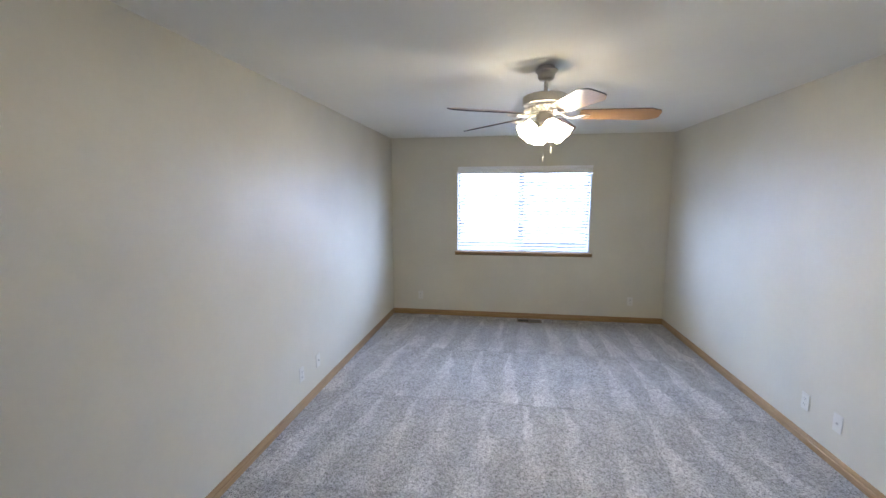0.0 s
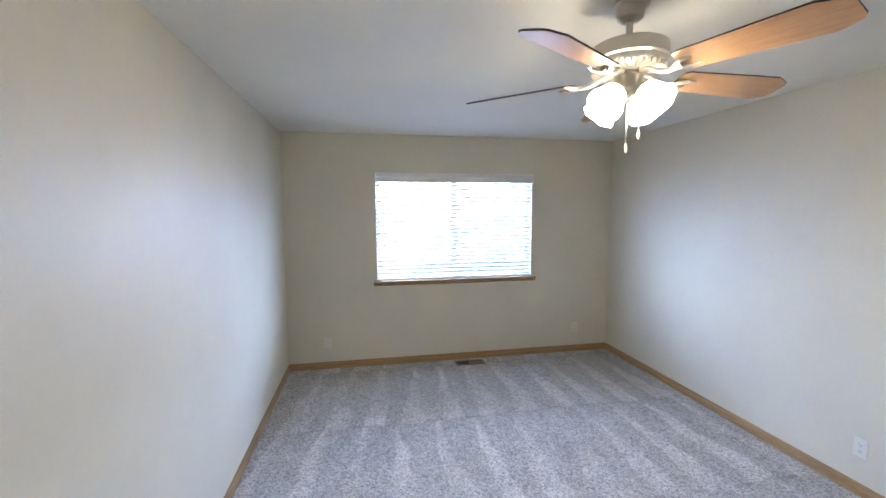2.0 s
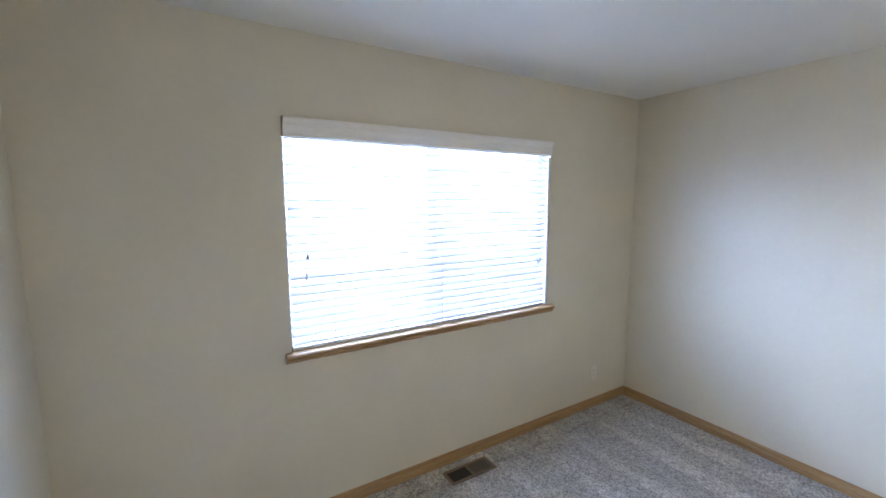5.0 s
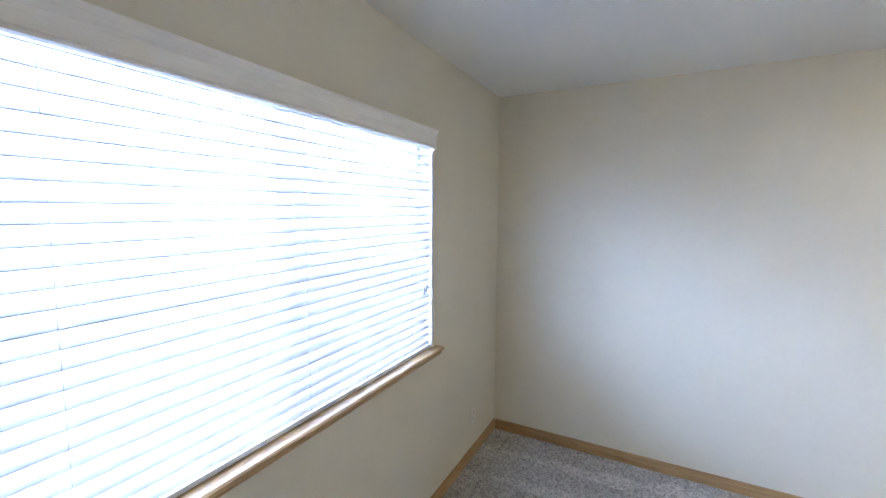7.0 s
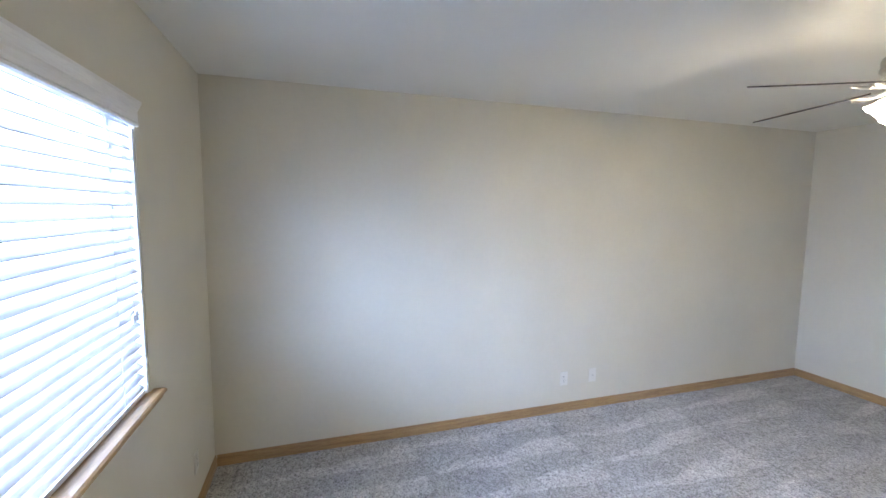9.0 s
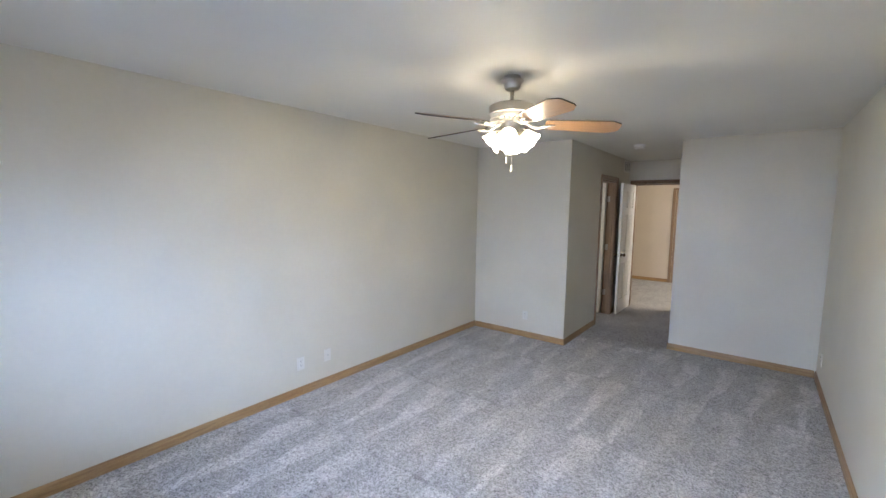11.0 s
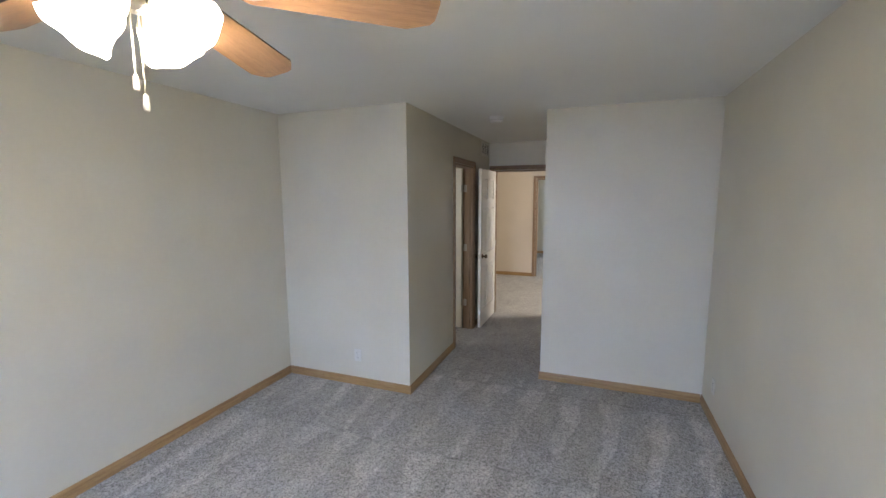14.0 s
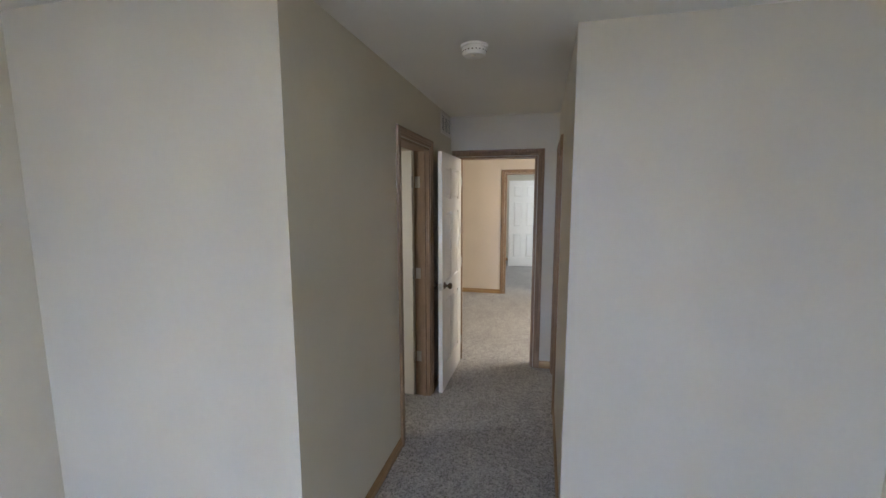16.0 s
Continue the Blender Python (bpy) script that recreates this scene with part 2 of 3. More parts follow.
def mesh_of(name, bm, material, smooth=False):
    bmesh.ops.recalc_face_normals(bm, faces=bm.faces)
    me = bpy.data.meshes.new(name)
    bm.to_mesh(me)
    bm.free()
    me.materials.append(material)
    if smooth:
        me.polygons.foreach_set("use_smooth", [True] * len(me.polygons))
        me.set_sharp_from_angle(angle=radians(35))
    return me


def part(name, bm, material, parent, label="", smooth=False, m=None):
    ob = new(name, mesh_of(name, bm, material, smooth))
    ob.parent = parent
    if m is not None:
        ob.matrix_basis = m
    return tagged(ob, label)


def setting(name, bm, material, label, category, smooth=False):
    return tagged(new(name, mesh_of(name, bm, material, smooth)), label, category, kind="structure")


def thing(name, label, category, m=None, group="", kind=""):
    ob = new(name)
    ob.empty_display_size = 0.1
    if m is not None:
        ob.matrix_basis = m
    return tagged(ob, label, category, group, kind)


# ---- plan ----
XL, XR = -1.452, 2.197      # side walls
YW = 5.642                  # window wall
YE, YC = 0.266, -0.432      # faces of the two closet walls
HX0, HX1 = -0.128, 0.90     # short passage
YD = -2.447                 # wall with the room's door
YF = -5.50                  # far wall of the landing
H = 2.44
FLOOR = -0.03
T = 0.12
WX0, WX1, WZ0, WZ1 = -0.524, 1.236, 0.895, 2.046   # window opening
D1A, D1B = -0.945, -1.645   # side doorway, from and to
DW0, DW1, DH = 0.062, 0.822, 2.055   # the room's doorway
CB0, CB1 = -1.62, -2.33     # closet doorway
FX0, FX1 = -0.06, 0.64      # doorway beyond the landing

# ---- structure ----
setting("ground", boxes((-400, 6.2, -3.2, 400, 800, -3.0)), GRASS, "flat green lawn outside the window", "ground")
setting("floor", boxes((-2.2, -9.4, FLOOR - 0.2, 3.6, YW + 0.15, FLOOR)), CARPET,
        "grey flecked cut-pile carpet with vacuum strokes", "carpet")
setting("ceiling", boxes((-2.2, -9.4, H, 3.6, YW + 0.15, H + 0.15)), CEILING,
        "off-white ceiling with a light knockdown texture", "ceiling")
setting("wall_north", boxes((XL, YW, FLOOR, WX0, YW + 0.15, H), (WX1, YW, FLOOR, XR, YW + 0.15, H),
                            (WX0, YW, FLOOR, WX1, YW + 0.15, WZ0 - 0.02), (WX0, YW, WZ1, WX1, YW + 0.15, H)),
        WALL, "greige painted wall with the window opening", "wall")
setting("wall_west", boxes((XL - T, YC - T, FLOOR, XL, YW + 0.15, H)), WALL, "plain greige painted side wall", "wall")
setting("wall_east", boxes((XR, YD - T, FLOOR, XR + T, YW + 0.15, H)), WALL, "plain greige painted side wall", "wall")
setting("wall_closet_east", boxes((HX1, YE - T, FLOOR, XR, YE, H)), WALL, "greige wall beside the passage", "wall")
setting("wall_closet_west", boxes((XL, YC - T, FLOOR, HX0, YC, H)), WALL, "greige closet wall beside the passage", "wall")
setting("wall_passage_east", boxes((HX1, D1A, FLOOR, HX1 + T, YE - T, H), (HX1, YD, FLOOR, HX1 + T, D1B, H),
                                   (HX1, D1B, DH, HX1 + T, D1A, H)), WALL,
        "greige passage wall with a doorway", "wall")
setting("wall_passage_west", boxes((HX0 - T, CB0, FLOOR, HX0, YC - T, H), (HX0 - T, YD, FLOOR, HX0, CB1, H),
                                   (HX0 - T, CB1, DH, HX0, CB0, H)), WALL, "greige passage wall with a closet doorway", "wall")
setting("wall_south", boxes((-1.5, YD - T, FLOOR, DW0, YD, H), (DW1, YD - T, FLOOR, XR, YD, H), (DW0, YD - T, DH, DW1, YD, H)),
        WALL, "greige wall with the bedroom doorway", "wall")
setting("wall_closet_back", boxes((XL - T, YD - T, FLOOR, XL - 0.04, YC - T, H)), WALL, "closet side wall", "wall")
setting("wall_landing_far", boxes((-2.08, YF - T, FLOOR, FX0, YF, H), (FX1, YF - T, FLOOR, 3.4, YF, H), (FX0, YF - T, DH, FX1, YF, H)),
        LANDING, "cream painted landing wall with a doorway", "wall")
setting("wall_landing_west", boxes((-2.2, YF - T, FLOOR, -2.08, YD, H)), LANDING, "cream painted landing wall", "wall")
setting("wall_landing_east", boxes((3.4, -9.4, FLOOR, 3.52, YD, H)), LANDING, "cream painted landing wall", "wall")
setting("wall_landing_near", boxes((XR, YD - T - 0.12, FLOOR, 3.4, YD - T, H)), LANDING, "cream painted landing wall", "wall")
setting("wall_far_room_back", boxes((-2.2, -9.4, FLOOR, 3.4, -9.28, H)), WALL, "pale wall of the far room", "wall")
setting("wall_far_room_west", boxes((-2.2, -9.28, FLOOR, -2.08, YF - T, H)), WALL, "pale wall of the far room", "wall")

BB_H, BB_T = 0.074, 0.012


def baseboard(x0, y0, x1, y1, nx, ny):
    """A run along the wall from (x0, y0) to (x1, y1); (nx, ny) points into the room."""
    bm = bmesh.new()
    prof = ((0, 0), (BB_T, 0), (BB_T, 0.040), (BB_T - 0.003, 0.044), (BB_T - 0.003, 0.052), (0.005, 0.068), (0.003, BB_H), (0, BB_H))
    ends = [[bm.verts.new((x + nx * d, y + ny * d, FLOOR + z)) for d, z in prof] for x, y in ((x0, y0), (x1, y1))]
    n = len(prof)
    for i in range(n):
        bm.faces.new((ends[0][i], ends[0][(i + 1) % n], ends[1][(i + 1) % n], ends[1][i]))
    bm.faces.new(ends[0])
    bm.faces.new(ends[1][::-1])
    setting("baseboard", bm, OAK_X if ny else OAK_Y, "honey oak baseboard with a moulded top edge", "baseboard")


baseboard(XL, YW, XR, YW, 0, -1)
baseboard(XL, YC, XL, YW - BB_T, 1, 0)
baseboard(XR, YE, XR, YW - BB_T, -1, 0)
baseboard(HX1 - BB_T, YE, XR - BB_T, YE, 0, 1)
baseboard(HX1, D1A + 0.062, HX1, YE, -1, 0)
baseboard(XL + BB_T, YC, HX0 + BB_T, YC, 0, 1)
baseboard(HX0, CB0 + 0.062, HX0, YC, 1, 0)
baseboard(HX1, YD, HX1, D1B - 0.066, -1, 0)
baseboard(HX0, YD, DW0 - 0.063, YD, 0, 1)
baseboard(FX1 + 0.063, YF, 3.4, YF, 0, 1)
baseboard(-2.08, -9.28, 3.4, -9.28, 0, 1)

CASING = ((0.0, 0.0), (0.0, 0.009), (0.006, 0.012), (0.014, 0.012), (0.017, 0.009), (0.022, 0.015), (0.030, 0.017),
          (0.033, 0.013), (0.038, 0.019), (0.050, 0.020), (0.058, 0.016), (0.060, 0.0))


def casing(u0, u1, top, place, reveal=0.005):
    """Moulded trim round three sides of a doorway; place(u, d, z) gives the point d in front of the wall."""
    bm = bmesh.new()
    a, b, t = u0 - reveal, u1 + reveal, top + reveal
    rows = [[bm.verts.new(place(u, d, z)) for w, d in CASING for u, z in (f(w),)] for f in
            (lambda w: (a - w, FLOOR), lambda w: (a - w, t + w), lambda w: (b + w, t + w), lambda w: (b + w, FLOOR))]
    n = len(CASING)
    for p, q in zip(rows, rows[1:]):
        for i in range(n):
            bm.faces.new((p[i], p[(i + 1) % n], q[(i + 1) % n], q[i]))
    bm.faces.new(rows[0])
    bm.faces.new(rows[-1])
    return bm


def doorway(name, u0, u1, top, depth, place, stop_at, label):
    """Oak frame of one doorway: casing on the near face, three jambs through the wall, stops."""
    frame_ob = thing(name, label, "door frame", kind="structure")
    part("casing", casing(u0, u1, top, place), OAK_Z, frame_ob)
    for nm, (a, b, z0, z1) in (("jamb", (u0, u0 + 0.018, FLOOR, top)), ("jamb", (u1 - 0.018, u1, FLOOR, top)),
                               ("head_jamb", (u0 + 0.018, u1 - 0.018, top - 0.018, top))):
        p, q = place(a, 0.004, z0), place(b, -depth - 0.004, z1)
        part(nm, boxes((min(p[0], q[0]), min(p[1], q[1]), z0, max(p[0], q[0]), max(p[1], q[1]), z1)), OAK_Z, frame_ob)
    for a, b in ((u0 + 0.018, u0 + 0.028), (u1 - 0.028, u1 - 0.018)):
        p, q = place(a, -stop_at, 0), place(b, -stop_at - 0.032, 0)
        part("door_stop", boxes((min(p[0], q[0]), min(p[1], q[1]), FLOOR, max(p[0], q[0]), max(p[1], q[1]), top - 0.018)), OAK_Z, frame_ob)
    return frame_ob


doorway("door_frame_1", DW0, DW1, DH, T, lambda u, d, z: (u, YD + d, z), 0.045, "stained oak frame of the bedroom doorway")
side_frame = doorway("door_frame_2", D1B, D1A, DH, T, lambda u, d, z: (HX1 - d, u, z), 0.03, "stained oak frame of the side doorway")
doorway("door_frame_3", CB1, CB0, DH, T, lambda u, d, z: (HX0 + d, u, z), 0.05, "stained oak frame of the closet doorway")
doorway("door_frame_4", FX0, FX1, DH, T, lambda u, d, z: (u, YF + d, z), 0.03, "stained oak frame across the landing")

for z in (0.32, 1.04, 1.79):
    part("hinge_leaf", boxes((HX1 + 0.075, D1B + 0.017, z - 0.045, HX1 + 0.116, D1B + 0.0205, z + 0.045)), STEEL, side_frame, "steel hinge leaf")

# ---- doors ----


def knob_bm(side):
    prof = ((0.030, 0.0), (0.031, 0.004), (0.026, 0.009), (0.012, 0.012), (0.010, 0.028), (0.016, 0.034),
            (0.025, 0.042), (0.028, 0.052), (0.024, 0.062), (0.012, 0.068), (0.0, 0.069))
    return lathe(prof, 24, m=Matrix.Rotation(radians(-90 * side), 4, "X"))


def panel_door(name, label, m, width=0.75, height=2.052, hinges=(0.2, 1.02, 1.82), knobs=(1, -1), hinge_y=-0.021):
    """Six-panel door; hinge edge at x = 0, the leaf along +x, faces at y = +-0.0175, foot just above the carpet."""
    d = thing(name, label, "door", m, kind="structure")
    z0 = FLOOR + 0.014
    stile, mid = 0.112, 0.10
    c = width / 2
    cols = ((stile, c - mid / 2), (c + mid / 2, width - stile))
    rws = ((z0 + 0.22, z0 + 0.80), (z0 + 0.96, z0 + 1.56), (z0 + 1.67, z0 + height - 0.115))
    bm = bmesh.new()
    h = 0.0175
    for a, b in ((0, stile), (c - mid / 2, c + mid / 2), (width - stile, width)):
        box(bm, a, -h, z0, b, h, z0 + height)
    zs = [z0, *[v for r in rws for v in r], z0 + height]
    for a, b in cols:
        for lo, hi in zip(zs[0::2], zs[1::2]):
            box(bm, a, -h, lo, b, h, hi)
    part("leaf", bm, DOOR_WHITE, d)
    for a, b in cols:
        for lo, hi in rws:
            bm = boxes((a, -0.003, lo, b, 0.003, hi))
            for s in (1, -1):
                inner = [bm.verts.new((x, s * 0.0155, z)) for x, z in
                         ((a + 0.028, lo + 0.028), (b - 0.028, lo + 0.028), (b - 0.028, hi - 0.028), (a + 0.028, hi - 0.028))]
                outer = [bm.verts.new((x, s * 0.0032, z)) for x, z in
                         ((a + 0.010, lo + 0.010), (b - 0.010, lo + 0.010), (b - 0.010, hi - 0.010), (a + 0.010, hi - 0.010))]
                bm.faces.new(inner)
                for i in range(4):
                    bm.faces.new((outer[i], outer[(i + 1) % 4], inner[(i + 1) % 4], inner[i]))
            part("panel", bm, DOOR_WHITE, d)
    for s in knobs:
        part("door_knob", knob_bm(s), BRONZE, d, "aged bronze round knob", True, pose(width - 0.065, s * h, 0.92))
    part("latch_plate", boxes((width - 0.001, -0.0125, 0.89, width + 0.0015, 0.0125, 0.95)), STEEL, d, "steel latch plate")
    for z in hinges:
        bm = lathe(((0.006, -0.045), (0.006, 0.045)), 10, m=Matrix.Translation((-0.004, hinge_y, z)))
        box(bm, -0.0022, min(hinge_y, 0.012), z - 0.045, 0.0, max(hinge_y, -0.012), z + 0.045)
        part("hinge", bm, STEEL, d, "steel butt hinge")
    return d


panel_door("door_1", "white six-panel door standing open against the passage wall",
           pose(0.812, YD + 0.02, 0, 0, 0, 89.5), 0.75, hinge_y=0.021)
panel_door("door_2", "cream six-panel door opened into the side room", pose(HX1 + T + 0.012, D1B + 0.04, 0, 0, 0, -3), 0.66,
           hinges=(0.32, 1.04, 1.79), hinge_y=0.021)
panel_door("door_3", "white six-panel closet door, shut", pose(HX0 - 0.03, CB1 + 0.022, 0, 0, 0, 90), 0.665, knobs=(1,), hinge_y=0.021)
panel_door("door_4", "white six-panel door standing ajar in the far room", pose(0.80, -8.35, 0, 0, 0, 190), 0.72, hinge_y=0.021)

# ---- window ----
window = thing("window_1", "white vinyl sliding window behind the blind", "window", kind="structure")
wy0, wy1 = YW + 0.085, YW + 0.14
part("window_frame", boxes((WX0, wy0, WZ0, WX0 + 0.04, wy1, WZ1), (WX1 - 0.04, wy0, WZ0, WX1, wy1, WZ1),
                           (WX0 + 0.04, wy0, WZ0, WX1 - 0.04, wy1, WZ0 + 0.04), (WX0 + 0.04, wy0, WZ1 - 0.04, WX1 - 0.04, wy1, WZ1)),
     VINYL, window)
mid_x = 0.335
part("meeting_rail", boxes((mid_x - 0.034, wy0 - 0.004, WZ0 + 0.04, mid_x + 0.034, wy1 - 0.01, WZ1 - 0.04), bevel=0.003), VINYL, window)
for a, b in ((WX0 + 0.04, mid_x - 0.034), (mid_x + 0.034, WX1 - 0.04)):
    pane = part("pane", boxes((a, wy0 + 0.025, WZ0 + 0.04, b, wy0 + 0.029, WZ1 - 0.04)), GLASS, window)
    pane.visible_shadow = False
part("insect_screen", boxes((mid_x + 0.034, wy0 + 0.040, WZ0 + 0.04, WX1 - 0.04, wy0 + 0.0405, WZ1 - 0.04)), SCREEN, window)

sill = bmesh.new()
prof = ((YW + 0.085, 0.876), (YW + 0.085, 0.898), (YW - 0.040, 0.898), (YW - 0.048, 0.893), (YW - 0.050, 0.886), (YW - 0.045, 0.880),
        (YW - 0.034, 0.876), (YW - 0.030, 0.868), (YW - 0.034, 0.862), (YW - 0.022, 0.850), (YW - 0.002, 0.842), (YW - 0.001, 0.876))
ends = [[sill.verts.new((x, y, z)) for y, z in prof] for x in (WX0 - 0.032, WX1 + 0.032)]
for i in range(len(prof)):
    j = (i + 1) % len(prof)
    sill.faces.new((ends[0][i], ends[0][j], ends[1][j], ends[1][i]))
sill.faces.new(ends[0])
sill.faces.new(ends[1][::-1])
setting("window_sill", sill, OAK_X, "oak window sill with a moulded apron", "window sill")

blind = thing("window_blind", "white two-inch slatted blind, lowered and tilted nearly shut", "blind")
bx0, bx1, by = WX0 + 0.006, WX1 - 0.014, YW + 0.035
part("head_rail", boxes((bx0, by - 0.025, WZ1 - 0.055, bx1, by + 0.03, WZ1 - 0.004)), VINYL, blind)
val = bmesh.new()
prof = ((YW - 0.005, 1.950), (YW - 0.016, 1.953), (YW - 0.018, 1.960), (YW - 0.014, 1.966), (YW - 0.014, 2.006), (YW - 0.020, 2.018),
        (YW - 0.028, 2.032), (YW - 0.030, 2.043), (YW - 0.003, 2.043))
ends = [[val.verts.new((x, y, z)) for y, z in prof] for x in (WX0 + 0.004, WX1 - 0.002)]
for i in range(len(prof)):
    j = (i + 1) % len(prof)
    val.faces.new((ends[0][i], ends[0][j], ends[1][j], ends[1][i]))
val.faces.new(ends[0])
val.faces.new(ends[1][::-1])
part("valance", val, VALANCE, blind, "white grained crown valance")
for x in (WX0 + 0.006, WX1 - 0.012):
    part("valance_return", boxes((x, YW - 0.003, 1.955, x + 0.006, YW + 0.06, 2.043)), VALANCE, blind)


def slat_bm(tilt):
    """One curved slat along x, its room edge raised by the tilt."""
    bm = bmesh.new()
    n = 6
    rows = []
    for side in (0, 1):
        for k in range(n + 1) if side == 0 else range(n, -1, -1):
            w = -0.0254 + 0.0508 * k / n
            bow = 0.0035 * (1 - (w / 0.0254) ** 2) + (0.0042 if side else 0.0)
            y, z = w * math.cos(tilt) - bow * math.sin(tilt), w * math.sin(tilt) + bow * math.cos(tilt)
            rows.append([bm.verts.new((x, y, z)) for x in (bx0 + 0.006, bx1 - 0.006)])
    for i in range(len(rows)):
        a, b = rows[i], rows[(i + 1) % len(rows)]
        bm.faces.new((a[0], a[1], b[1], b[0]))
    bm.faces.new([r[0] for r in rows])
    bm.faces.new([r[1] for r in rows][::-1])
    return bm


SLATS, TILT = 25, radians(34)
slat_mesh = mesh_of("slat", slat_bm(TILT), SLAT, True)
for i in range(SLATS):
    s = new("slat", slat_mesh)
    s.parent = blind
    s.matrix_basis = pose(0, by, 0.937 + 0.0426 * i, random.uniform(-1.2, 1.2), random.uniform(-0.04, 0.04), 0)
part("bottom_rail", boxes((bx0 + 0.006, by - 0.024, 0.8995, bx1 - 0.006, by + 0.024, 0.917), bevel=0.003), SLAT, blind)
for x in (-0.30, 0.36, 1.03):
    for dy in (-0.028, 0.028):
        part("ladder_cord", tube([(x, by + dy, 0.915), (x, by + dy * 0.9, 1.4), (x, by + dy, 1.98)], 0.0012, 5), CORD, blind)
part("side_track", boxes((bx1 - 0.002, YW + 0.004, 0.90, WX1 - 0.001, YW + 0.06, 1.94)), VINYL, blind, "pale edge strip of the blind")


def pull_cord(x, z):
    y = YW + 0.008
    c = part("pull_cord", tube([(x, y + 0.004, 1.945), (x, y, 1.6), (x, y, z + 0.035)], 0.0011, 5), CORD, blind)
    part("tassel", lathe(((0.003, 0.038), (0.006, 0.034), (0.005, 0.024), (0.007, 0.010), (0.008, 0.003), (0.005, 0.0)), 12),
         TASSEL, c, "grey pull tassel", True, pose(x, y, z))


pull_cord(-0.426, 1.362)
pull_cord(-0.436, 1.256)
pull_cord(1.146, 1.203)
pull_cord(1.168, 1.213)

# ---- ceiling fan ----
FX, FY = 0.360, 2.715
fan = thing("ceiling_fan", "brushed nickel five-blade ceiling fan with a lit four-shade lamp kit", "ceiling fan", pose(FX, FY, 0))
part("canopy", lathe(((0.050, H), (0.050, 2.420), (0.066, 2.419), (0.069, 2.414), (0.067, 2.409), (0.058, 2.404), (0.052, 2.392), (0.047, 2.368),
                       (0.036, 2.358), (0.016, 2.354)), 40), NICKEL, fan, "", True)
part("downrod", lathe(((0.0125, 2.360), (0.0125, 2.278), (0.020, 2.276), (0.022, 2.258)), 20), NICKEL, fan, "", True)
motor = part("motor_housing", lathe(((0.030, 2.274), (0.085, 2.275), (0.122, 2.271), (0.135, 2.263), (0.138, 2.255), (0.138, 2.225), (0.140, 2.222),
                                     (0.140, 2.215), (0.136, 2.212), (0.130, 2.209)), 56), NICKEL, fan, "brushed nickel drum housing", True)
bell = lathe(((0.130, 2.209), (0.124, 2.196), (0.110, 2.182), (0.075, 2.174), (0.056, 2.172)), 48)
part("vent_plate", bell, PALE_METAL, motor, "pale ribbed underside", True)
rib = mesh_of("rib", boxes((0.070, -0.0022, 2.170, 0.132, 0.0022, 2.188)), PALE_METAL)
for i in range(36):
    r = new("rib", rib)
    r.parent = motor
    r.matrix_basis = pose(0, 0, 0, 0, 0, 10 * i)
part("switch_housing", lathe(((0.050, 2.176), (0.050, 2.161), (0.054, 2.156), (0.054, 2.120), (0.050, 2.108), (0.036, 2.100), (0.034, 2.086), (0.016, 2.074), (0.008, 2.082)), 36),
     NICKEL, fan, "", True)


def blade_bm():
    """Blade along +x with clipped tip corners."""
    out = [(0.205, -0.050), (0.225, -0.060), (0.59, -0.076), (0.648, -0.050), (0.658, -0.032), (0.658, 0.032), (0.648, 0.050), (0.59, 0.076),
           (0.225, 0.060), (0.205, 0.050)]
    bm = bmesh.new()
    lo = [bm.verts.new((x, y, -0.003)) for x, y in out]
    hi = [bm.verts.new((x, y, 0.003)) for x, y in out]
    bm.faces.new(lo[::-1])
    bm.faces.new(hi)
    for i in range(len(out)):
        f = bm.faces.new((lo[i], lo[(i + 1) % len(out)], hi[(i + 1) % len(out)], hi[i]))
        f.material_index = 1
    return bm


def bracket_bm():
    """Curved iron arm from the hub out to a forked plate under the blade."""
    bm = tube([(0.055, 0, 2.152), (0.090, 0, 2.146), (0.120, 0.004, 2.130), (0.150, 0.006, 2.120), (0.185, 0.004, 2.120), (0.215, 0, 2.124)],
              [0.010, 0.009, 0.008, 0.008, 0.009, 0.010], 10)
    for s in (-1, 1):
        t2 = tube([(0.185, 0, 2.121), (0.205, s * 0.022, 2.121), (0.232, s * 0.036, 2.124), (0.262, s * 0.030, 2.125)],
                  [0.008, 0.008, 0.007, 0.004], 8)
        me = bpy.data.meshes.new("fork")
        t2.to_mesh(me)
        t2.free()
        bm.from_mesh(me)
    return bm


blade_mesh = mesh_of("blade", blade_bm(), BLADE)
blade_mesh.materials.append(BLADE_EDGE)
bracket_mesh = mesh_of("blade_bracket", bracket_bm(), PALE_METAL, True)
for i in range(5):
    turn = 70 + 72 * i
    k = new("blade_bracket", bracket_mesh)
    k.parent = fan
    k.matrix_basis = pose(0, 0, 0.016, 0, 0, turn)
    b = new("blade", blade_mesh)
    b.parent = fan
    b.matrix_basis = pose(0, 0, 2.160, 0, 0, turn) @ pose(0, 0, 0, 0, 2.0, 0) @ pose(0, 0, 0, -15, 0, 0)
    tagged(b, "honey maple blade with a dark edge")


